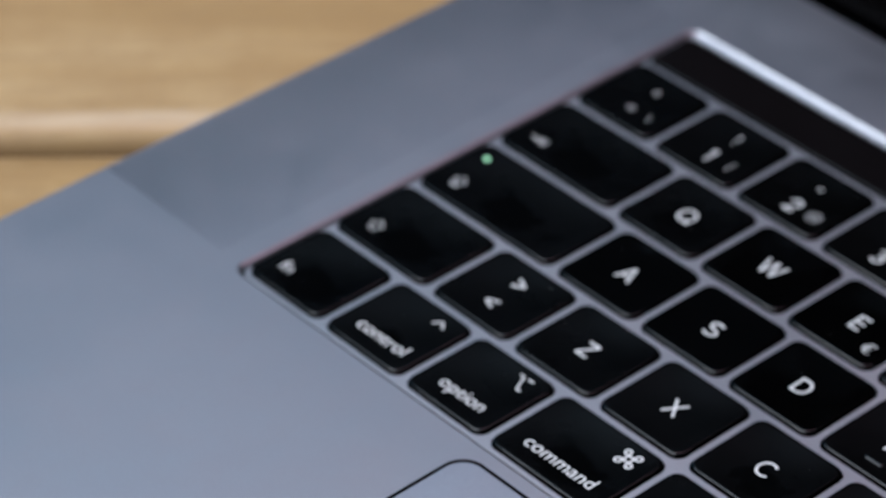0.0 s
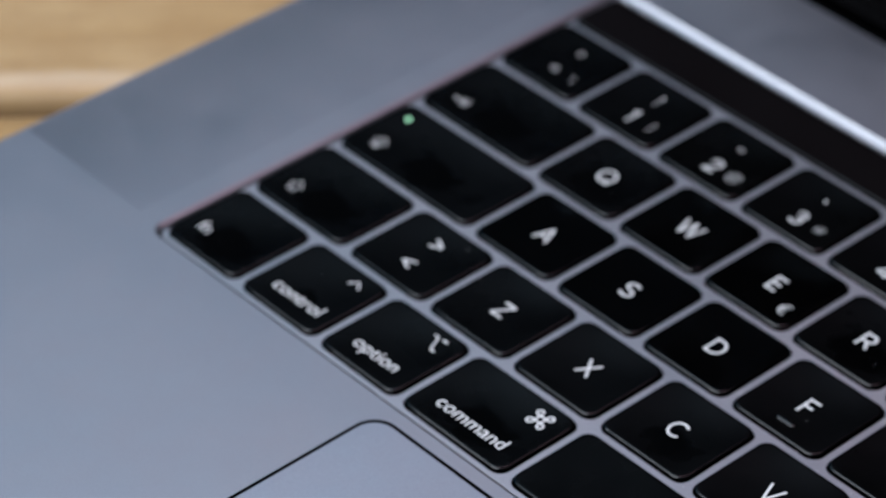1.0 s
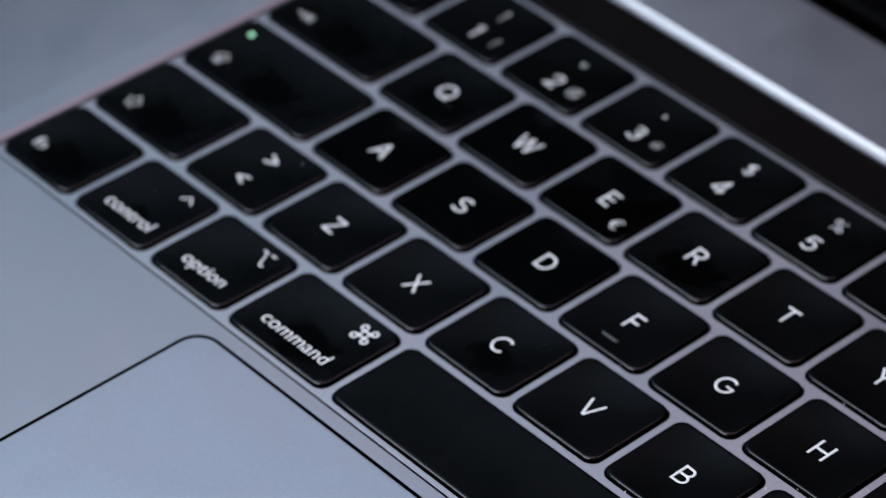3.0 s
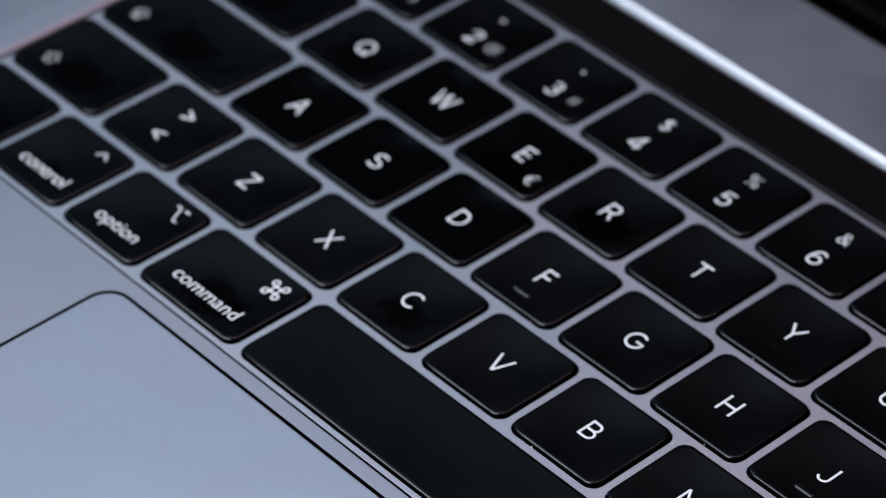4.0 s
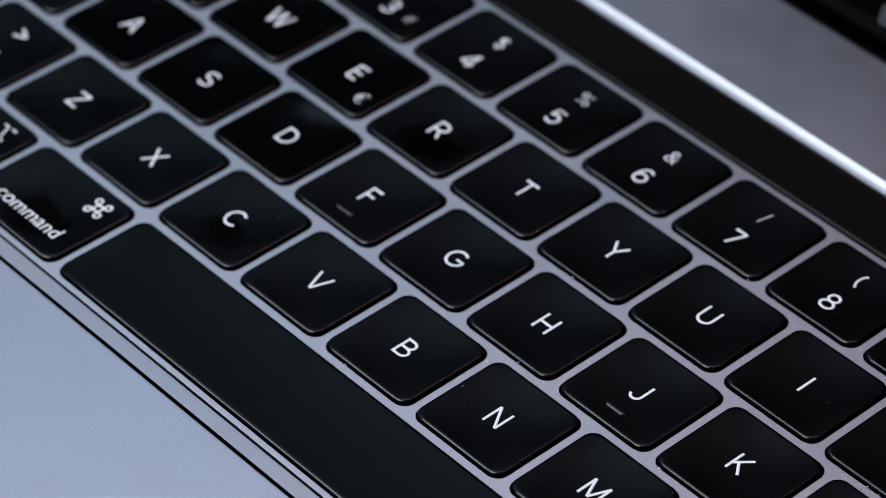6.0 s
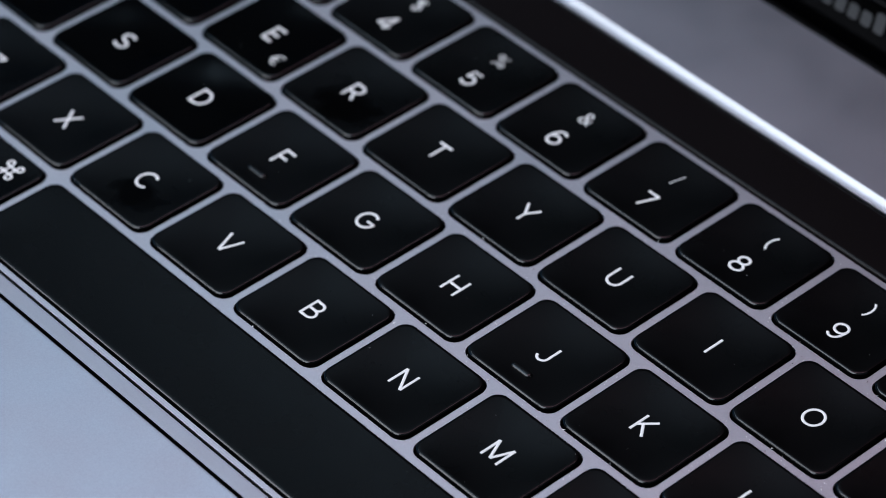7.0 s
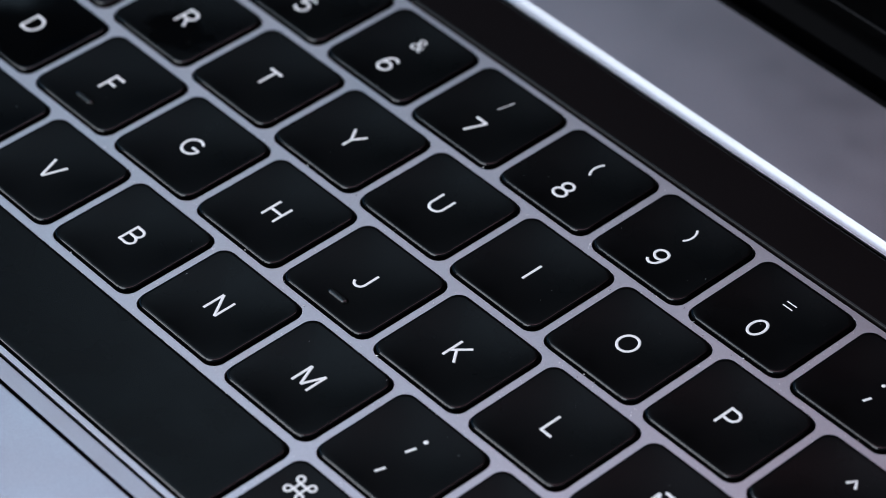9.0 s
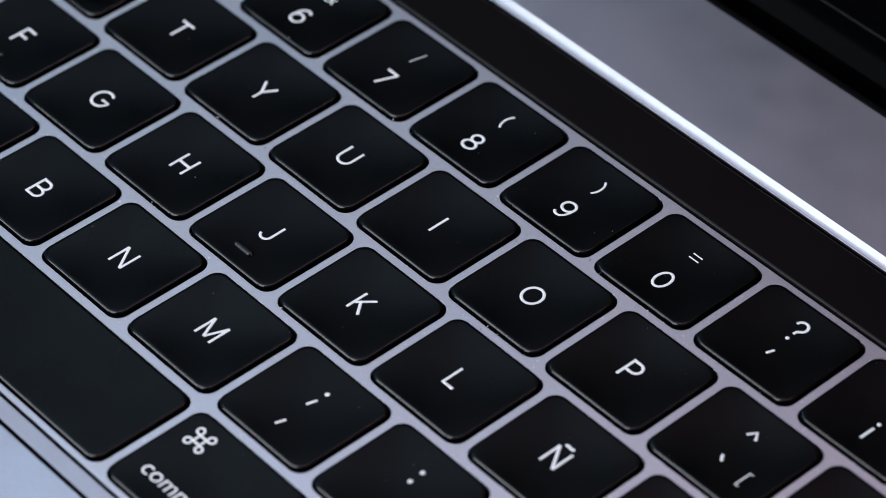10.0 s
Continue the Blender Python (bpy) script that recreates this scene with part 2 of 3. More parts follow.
def loft(bm, loops, close_top=True, close_bottom=False):
    rings = [[bm.verts.new(p) for p in loop] for loop in loops]
    for a, b in zip(rings, rings[1:]):
        for i in range(len(a)):
            j = (i + 1) % len(a)
            bm.faces.new((a[i], a[j], b[j], b[i]))
    if close_top:
        bm.faces.new(rings[-1])
    if close_bottom:
        bm.faces.new(rings[0][::-1])
    return rings


def curve_mesh(curve):
    ob = new("temporary", curve)
    dg = bpy.context.evaluated_depsgraph_get()
    dg.update()
    bm = bmesh.new()
    me = ob.evaluated_get(dg).to_mesh()
    bm.from_mesh(me)
    ob.evaluated_get(dg).to_mesh_clear()
    bpy.data.objects.remove(ob)
    bpy.data.curves.remove(curve)
    return bm


def sheet(outlines, z, thick=0.0, bevel=0.0):
    """A flat plate at height z from closed outlines; inner ones are holes."""
    c = bpy.data.curves.new("sheet", "CURVE")
    c.dimensions, c.fill_mode, c.extrude = "2D", "BOTH", thick / 2 - bevel
    c.bevel_depth, c.bevel_resolution, c.offset = bevel, 1, -bevel
    for pts in outlines:
        s = c.splines.new("POLY")
        s.points.add(len(pts) - 1)
        for p, (x, y) in zip(s.points, pts):
            p.co = (x, y, 0, 1)
        s.use_cyclic_u = True
    bm = curve_mesh(c)
    for v in bm.verts:
        v.co.z += z - thick / 2
    bm.normal_update()
    for f in bm.faces:
        if abs(f.normal.z) > 0.9 and thick == 0 and f.normal.z < 0:
            f.normal_flip()
    return bm


def text_bm(body, size, weight=0.0, align="CENTER"):
    c = bpy.data.curves.new("legend", "FONT")
    c.body, c.size, c.offset, c.align_x, c.align_y = body, size, weight, align, "BOTTOM_BASELINE"
    c.resolution_u, c.extrude = 6, 0.00001
    return curve_mesh(c)


def stroke_bm(lines, width):
    """Round strokes along polylines (points, closed), flattened to a print."""
    c = bpy.data.curves.new("stroke", "CURVE")
    c.dimensions, c.bevel_depth, c.bevel_resolution, c.use_fill_caps = "3D", width / 2, 2, True
    for pts, closed in lines:
        s = c.splines.new("POLY")
        s.points.add(len(pts) - 1)
        for p, (x, y) in zip(s.points, pts):
            p.co = (x, y, 0, 1)
        s.use_cyclic_u = closed
    bm = curve_mesh(c)
    for v in bm.verts:
        v.co.z *= 0.0001 / width
    return bm


# ---- room ----
def wall(name, bm, mat):
    ob = part(name, bm, mat)
    return tagged(ob, kind="structure")


def slab(name, mat, *b):
    bm = bmesh.new()
    box(bm, *b)
    return wall(name, bm, mat)


WALL_T = 0.15
slab("floor", FLOOR, X0 - WALL_T, X1 + WALL_T, Y0 - WALL_T, Y1 + WALL_T, Z0 - 0.1, Z0)
def corners(x0, x1, y0, y1):
    return [(x0, y0), (x1, y0), (x1, y1), (x0, y1)]


bm = sheet([corners(X0 - WALL_T, X1 + WALL_T, Y0 - WALL_T, Y1 + WALL_T)] + [corners(*w) for w in (ROOF_FILL, BLUE_FILL, PINK_FILL)], Z1 + 0.1, 0.1)
wall("ceiling", bm, CEILING)
slab("wall_north", SLATE_BOUNCE, X0 - WALL_T, X1 + WALL_T, Y1, Y1 + WALL_T, Z0, Z1)


def pierced(name, horizontal, lo, hi, a0, a1, z0, z1, at=X0 - WALL_T):
    bm = bmesh.new()
    for p0, p1, q0, q1 in ((lo, a0, Z0, Z1), (a1, hi, Z0, Z1), (a0, a1, Z0, z0), (a0, a1, z1, Z1)):
        if horizontal:
            box(bm, p0, p1, Y0 - WALL_T, Y0, q0, q1)
        else:
            box(bm, at, at + WALL_T, p0, p1, q0, q1)
    wall(name, bm, WALL)


pierced("wall_east", False, Y0, Y1, *EAST_FILL, at=X1)
pierced("wall_south", True, X0 - WALL_T, X1 + WALL_T, *FRONT_WIN)
slab("wall_west", BLUE_BOUNCE, X0 - WALL_T, X0, Y0, Y1, Z0, Z1)

# ---- table ----
TABLE_TURN = 48.9
GROOVE = 0.0548        # first joint, across the planks
table = thing("table", "pale varnished wooden table of broad rounded planks", "table", m=pose(0, 0, 0, 0, 0, TABLE_TURN))


def plank_mesh():
    bm = bmesh.new()
    half, loops = PLANK_W / 2 - 0.0008, []
    prof = [(-half + i, z) for i, z in ((0, -PLANK_T), (0, -0.0058), (0.0004, -0.0046), (0.0012, -0.0033), (0.0022, -0.0022), (0.0032, -0.0014), (0.0042, -0.0010), (0.0056, -0.0006), (0.0068, -0.0003), (0.0080, -0.0001), (0.0092, 0.0))]
    prof += [(-x, z) for x, z in reversed(prof)]
    for x in (-PLANK_L / 2, PLANK_L / 2):
        loops.append([(x, y, z) for y, z in prof])
    loft(bm, loops, True, True)
    bmesh.ops.recalc_face_normals(bm, faces=bm.faces)
    return bm


first = part("plank", plank_mesh(), WOOD, table, smooth=40)
first.location = (0, GROOVE + PLANK_W / 2, 0)
for i in range(-4, 4):
    if i:
        ob = new("plank", first.data)
        ob.parent = table
        ob.location = (0, GROOVE + PLANK_W * (i + 0.5), 0)
mid = GROOVE
for sx in (-1, 1):
    for sy in (-1, 1):
        bm = bmesh.new()
        box(bm, sx * 0.62 - 0.03, sx * 0.62 + 0.03, mid + sy * 0.38 - 0.03, mid + sy * 0.38 + 0.03, Z0, -PLANK_T)
        bmesh.ops.bevel(bm, geom=bm.edges[:], offset=0.004, segments=2, affect="EDGES")
        part("leg", bm, WOOD, table)

# ---- laptop ----
U, V = 0.019, 0.01814                       # key pitch across and along
KT = 0.0124                                 # height of the key tops
DECK, WEB = KT + 0.0002, KT - 0.00065        # palm rest, and the sunk web between the keys
MID = 14.5 * U / 2
LX0, LX1, LY0, LY1 = MID - 0.1744, MID + 0.1746, -0.1055, 0.12565
WELL = (-0.0010, 14.5 * U + 0.0006, -0.0010, 0.1042)
FLOOR_RECT = (0.0001, 14.5 * U - 0.0005, -0.0005, 0.1029)
PLATE = (0.0001, 14.5 * U - 0.0005, 0.0000, 0.1029)          # the web stops short of the rim in front, an added gap imitating the dark line there
PAD = (0.05745, 2 * MID - 0.05745, -0.1030, -0.0034)
laptop = thing("laptop", "open grey aluminium laptop with black keys on a wooden table", "laptop")


def base_bm():
    loops = []
    for inset, z in ((0.0042, 0.0010), (0.0016, 0.0022), (0.0003, 0.0048), (0.0, 0.0075), (0.0, DECK - 0.0003), (0.00008, DECK - 0.00008), (0.0002, DECK)):
        loops.append([(x, y, z) for x, y in rounded(LX0 + inset, LX1 - inset, LY0 + inset, LY1 - inset * 0.4, 0.009 - inset, 8)])
    bm = bmesh.new()
    loft(bm, loops, False, True)
    top = sheet([rounded(LX0 + 0.0002, LX1 - 0.0002, LY0 + 0.0002, LY1 - 0.00008, 0.0088, 8), rounded(*WELL, 0.0026, 8), rounded(*PAD, 0.0042, 8)], DECK)
    me = bpy.data.meshes.new("top")
    top.to_mesh(me)
    top.free()
    bm.from_mesh(me)
    bpy.data.meshes.remove(me)
    return bm


part("base", base_bm(), ALU, laptop, smooth=35)
# walls of the trackpad's gap, coloured black in place of shade
bm = bmesh.new()
loft(bm, [[(x, y, z) for x, y in rounded(*PAD, 0.0042, 8)] for z in (DECK - 0.0014, DECK - 0.00006)], False)
part("trackpad_gap", bm, GAP_SHADE, laptop, "thin gap round the trackpad, its walls blackened for shade")


def cove_bm():
    """The hollow rim of the key well: steep at the palm rest, running out flat onto the web."""
    bm, loops, n = bmesh.new(), [], 9
    for i in range(n + 1):
        a = math.pi / 2 * i / n
        s, d = 1 - math.cos(a), math.sin(a)
        k = 0.62 * i / n + 0.38 * s
        side = min(1.7 * d, 0.7 + 0.3 * d)      # at both ends of the well: a gentle slope, then a drop
        rect = [o + (q - o) * (side if j < 2 else k) for j, (o, q) in enumerate(zip(WELL, FLOOR_RECT))]
        r = 0.0026 + (0.0016 - 0.0026) * k
        loops.append([(x, y, DECK + (WEB - DECK) * d) for x, y in rounded(*rect, r, 8)])
    loft(bm, loops, False)
    bmesh.ops.reverse_faces(bm, faces=bm.faces)
    for f in bm.faces:
        if f.normal.z < 0:
            f.normal_flip()
    return bm


part("well_rim", cove_bm(), ALU_EDGE, laptop, "smooth hollow aluminium rim round the keys", smooth=50)

# keys: (name, x0, x1 in pitches, row, legends)
MAIN, SHIFTED, ALT, CENTRE = (0.0091, 0.00635), (0.00915, 0.0127), (0.01375, 0.00615), (0.00908, 0.00935)
row_number = [("º", "ª", "\\"), ("1", "!", "|"), ("2", '"', "@"), ("3", "·", "#"), ("4", "$", ""), ("5", "%", ""), ("6", "&", ""), ("7", "/", ""), ("8", "(", ""), ("9", ")", ""), ("0", "=", ""), ("'", "?", ""), ("¡", "¿", "")]
KEYCAPS = [(i, i + 1, 4, t) for i, t in enumerate(row_number)] + [(13, 14.5, 4, None)]
KEYCAPS += [(0, 1.5, 3, "tab")] + [(1.5 + i, 2.5 + i, 3, c) for i, c in enumerate("QWERTYUIOP")] + [(11.5, 12.5, 3, ("`", "^", "[")), (12.5, 13.5, 3, ("+", "*", "]"))]
KEYCAPS += [(0, 1.75, 2, "caps")] + [(1.75 + i, 2.75 + i, 2, c) for i, c in enumerate("ASDFGHJKLÑ")] + [(11.75, 12.75, 2, ("´", "¨", "{")), (12.75, 13.75, 2, ("Ç", "", "}"))]
KEYCAPS += [(0, 1.25, 1, "shift"), (1.25, 2.25, 1, ("<", ">", ""))] + [(2.25 + i, 3.25 + i, 1, c) for i, c in enumerate("ZXCVBNM")]
KEYCAPS += [(9.25, 10.25, 1, (",", ";", "")), (10.25, 11.25, 1, (".", ":", "")), (11.25, 12.25, 1, ("-", "_", "")), (12.25, 14.5, 1, None)]
KEYCAPS += [(0, 1, 0, "fn"), (1, 2, 0, "control"), (2, 3, 0, "option"), (3, 4.25, 0, "command"), (4.25, 9.25, 0, None), (9.25, 10.5, 0, "command_right"), (10.5, 11.5, 0, None), (11.5, 12.5, 0, None)]
KEYCAPS += [(12.5, 13.5, 0.0, "down"), (12.5, 13.5, 0.5, "up"), (13.5, 14.5, 0, None)]
LEFT_IN, RIGHT_IN, NEAR_IN, FAR_IN = 0.00053, 0.00132, 0.0012, 0.0007     # from the cell's sides to the cap


def key_rect(x0, x1, row, legend):
    a, b, c, d = x0 * U + LEFT_IN, x1 * U - RIGHT_IN, row * V + NEAR_IN, (row + 1) * V - FAR_IN
    if legend == "down":
        d = 0.5 * V
    if legend == "up":
        c, d = 0.5 * V + 0.0004, V - FAR_IN
    return a, b, c, d


EX, EY0, EY1 = 14.5 * U - RIGHT_IN, 2 * V + NEAR_IN, 4 * V - FAR_IN
ENTER = [(13.5 * U + LEFT_IN, EY1), (13.5 * U + LEFT_IN, 3 * V + NEAR_IN), (13.75 * U + LEFT_IN, 3 * V + NEAR_IN - 0.0004), (13.75 * U + LEFT_IN, EY0), (EX, EY0), (EX, EY1)]
HOLE = 0.00028
holes = []
for k in KEYCAPS:
    if k[3] == "up":
        continue
    a, b, c, d = key_rect(*k)
    if k[3] == "down":
        d = V - FAR_IN
    holes.append(rounded(a - (HOLE if k[0] else 0.0001), b + HOLE, c - HOLE, d + HOLE, 0.0020, 6))
holes.append([(x + HOLE * (1 if x > 0.265 else -1), y + HOLE * (1 if y > 3.5 * V else -1)) for x, y in ENTER])
BAR = (0.0006, 14.5 * U - 0.0009, 0.09165, 0.1018)
holes.append(rounded(BAR[0] - 0.0002, BAR[1] + 0.0002, 0.0914, 0.1028, 0.0012, 6))
part("key_web", sheet([rounded(*PLATE, 0.0016, 8)] + holes, WEB, 0.0005, 0.00005), ALU_WEB, laptop, "aluminium web between the keys")
# dark sheet added below the openings, so they look shaded inside
bm = bmesh.new()
box(bm, LX0 + 0.004, LX1 - 0.004, LY0 + 0.004, LY1 - 0.004, WEB - 0.0022, WEB - 0.0009)
part("gap_backing", bm, GAP_SHADE, laptop)

DISH = 0.00036


def dish(x, y, w, h):
    """Depth of the hollow key top at x, y from the key's centre."""
    reach = 0.0085
    kx = min(1.0, max(0.0, (w / 2 - 0.0002 - abs(x)) / min(reach, w / 2)))
    ky = min(1.0, max(0.0, (h / 2 - 0.0002 - abs(y)) / min(reach, h / 2)))
    depth = DISH if w < 0.05 else DISH * 0.3        # the space bar is nearly flat
    return -depth * (1 - (1 - kx) ** 2) * (1 - (1 - ky) ** 2)


def key_bm(w, h):
    """A key cap: a thin edge glossed for its highlight, a darkened skirt and a softly hollowed top, finely ringed."""
    bm, loops = bmesh.new(), []
    big = min(w, h)
    prof = [(0.0, -0.0012), (0.0, -0.00015), (0.00006, -0.00009), (0.00012, -0.000035), (0.0002, 0.0)]
    steps = 12
    for i in range(1, steps + 1):
        prof.append((0.0002 + (big / 2 - 0.0009) * (i / steps) ** 1.2, None))
    for inset, z in prof:
        r = min(max(0.0004, 0.0019 - inset * 0.25), (big - 2 * inset) / 2 - 0.00001)
        flat = rounded(-w / 2 + inset, w / 2 - inset, -h / 2 + inset, h / 2 - inset, r, 6)
        ring = []
        for k, (x, y) in enumerate(flat):
            ring.append((x, y))
            if k % 7 == 6:                      # the end of a corner: go along the straight side
                x2, y2 = flat[(k + 1) % 28]
                ring += [(x + (x2 - x) * q / 8, y + (y2 - y) * q / 8) for q in range(1, 8)]
        loops.append([(x, y, dish(x, y, w, h) if z is None else z) for x, y in ring])
    rings = loft(bm, loops, True, True)
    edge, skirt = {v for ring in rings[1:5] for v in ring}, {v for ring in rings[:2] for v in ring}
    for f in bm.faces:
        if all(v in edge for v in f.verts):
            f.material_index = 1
        elif all(v in skirt for v in f.verts):
            f.material_index = 2
    return bm


key_meshes = {}


def put_legend(key, bm, x, y, w, h, name="legend", mat=None):
    """A print on the key at x, y from its centre."""
    for v in bm.verts:
        v.co = (v.co.x + x, v.co.y + y, max(v.co.z, -0.000008) + dish(v.co.x + x, v.co.y + y, w, h) + 0.00001)
    return part(name, bm, mat or LEGEND, key)


SYMBOL_SIZE = {"º": 0.0046, "ª": 0.0044, "\\": 0.0032, "|": 0.0032, "@": 0.0030, "#": 0.0030, '"': 0.0040, "^": 0.0044, "?": 0.0056, "¿": 0.0056}
WEIGHT = -0.000052


def centred(body, size, weight):
    bm = text_bm(body, size, weight)
    xs, ys = [v.co.x for v in bm.verts], [v.co.y for v in bm.verts]
    if xs:
        mx, my = (min(xs) + max(xs)) / 2, (min(ys) + max(ys)) / 2
        for v in bm.verts:
            v.co.x -= mx
            v.co.y -= my
    return bm


def word(body, x_left, baseline, size, weight):
    bm = text_bm(body, size, weight, "LEFT")
    for v in bm.verts:
        v.co.x += x_left
        v.co.y += baseline
    return bm


def circle(cx, cy, r, n=16, a0=0.0, a1=360.0):
    return [(cx + r * math.cos(radians(a0 + (a1 - a0) * i / n)), cy + r * math.sin(radians(a0 + (a1 - a0) * i / n))) for i in range(n + (a1 - a0 < 360))]


def command_sign(s):
    """The looped square, s from its middle to the middle of a loop's side."""
    q, r = s * 0.36, s * 0.30
    path = []
    for k in range(4):
        a = 90 * k
        rot = lambda x, y: (x * math.cos(radians(a)) - y * math.sin(radians(a)), x * math.sin(radians(a)) + y * math.cos(radians(a)))
        path.append(rot(q, -q))
        path += [rot(*p) for p in circle(q + r, q + r, r, 12, 180, -90)]
    return [(path, True)]


ARROW_UP = [(0, 1.0), (-0.95, 0.05), (-0.42, 0.05), (-0.42, -0.85), (0.42, -0.85), (0.42, 0.05), (0.95, 0.05)]


def scaled(pts, s, dx=0.0, dy=0.0):
    return [(x * s + dx, y * s + dy) for x, y in pts]


def symbol(kind):
    """Line drawings of the marks on the modifier keys, in metres round their middle."""
    if kind == "shift":
        return [(scaled(ARROW_UP, 0.0015), True)]
    if kind == "caps":
        up = [(0, 1.0), (-0.95, 0.15), (-0.42, 0.15), (-0.42, -0.35), (0.42, -0.35), (0.42, 0.15), (0.95, 0.15)]
        return [(scaled(up, 0.0015), True), (scaled([(-0.42, -0.65), (0.42, -0.65), (0.42, -0.95), (-0.42, -0.95)], 0.0015), True)]
    if kind == "tab":
        return [(scaled([(-1, 0), (0.75, 0)], 0.0015), False), (scaled([(0.15, 0.55), (0.75, 0), (0.15, -0.55)], 0.0015), False), (scaled([(1, 0.65), (1, -0.65)], 0.0015), False)]
    if kind == "control":
        return [(scaled([(-0.75, -0.4), (0, 0.4), (0.75, -0.4)], 0.0016), False)]
    if kind == "option":
        return [(scaled([(-0.85, 0.78), (-0.35, 0.78), (0.35, -0.85), (0.85, -0.85)], 0.0017), False), (scaled([(0.2, 0.78), (0.85, 0.78)], 0.0017), False)]
    return command_sign(0.0017)


def dot(x, y, r=0.00016):
    return (circle(x, y, r, 8), True)


TAIL = ([(-0.00026, -0.00076), (0.00020, 0.00076)], False)
MARKS = {",": [TAIL], ";": [TAIL, dot(0.0003, 0.0024)], ":": [dot(0, 0), dot(0, 0.0021)], ".": [dot(0, 0)],
         "'": [([(-0.0002, -0.0006), (0.0002, 0.0006)], False)], "`": [([(-0.00035, 0.0005), (0.00035, -0.0005)], False)],
         "´": [([(0.00035, 0.0005), (-0.00035, -0.0005)], False)], "·": [dot(0, 0, 0.0001)],
         "¡": [([(0, -0.0019), (0, 0.0007)], False), dot(0, 0.0017, 0.0001)], "^": [([(-0.0008, -0.0005), (0, 0.0007), (0.0008, -0.0005)], False)]}
MARKS["?"] = [([(-0.0009, 0.0009)] + circle(0, 0.0009, 0.0009, 12, 165, -50) + [(0.0001, -0.0002), (0, -0.0008)], False), dot(0, -0.0019, 0.0001)]


def bezier(p0, p1, p2, p3, n=12):
    out = []
    for i in range(n + 1):
        t = i / n
        k = ((1 - t) ** 3, 3 * t * (1 - t) ** 2, 3 * t * t * (1 - t), t ** 3)
        out.append(tuple(sum(w * p[a] for w, p in zip(k, (p0, p1, p2, p3))) for a in (0, 1)))
    return out


def oval(cx, cy, rx, ry, a0=0.0, a1=360.0, n=28):
    return [(cx + rx * math.cos(radians(a0 + (a1 - a0) * i / n)), cy + ry * math.sin(radians(a0 + (a1 - a0) * i / n))) for i in range(n + (abs(a1 - a0) < 360))]


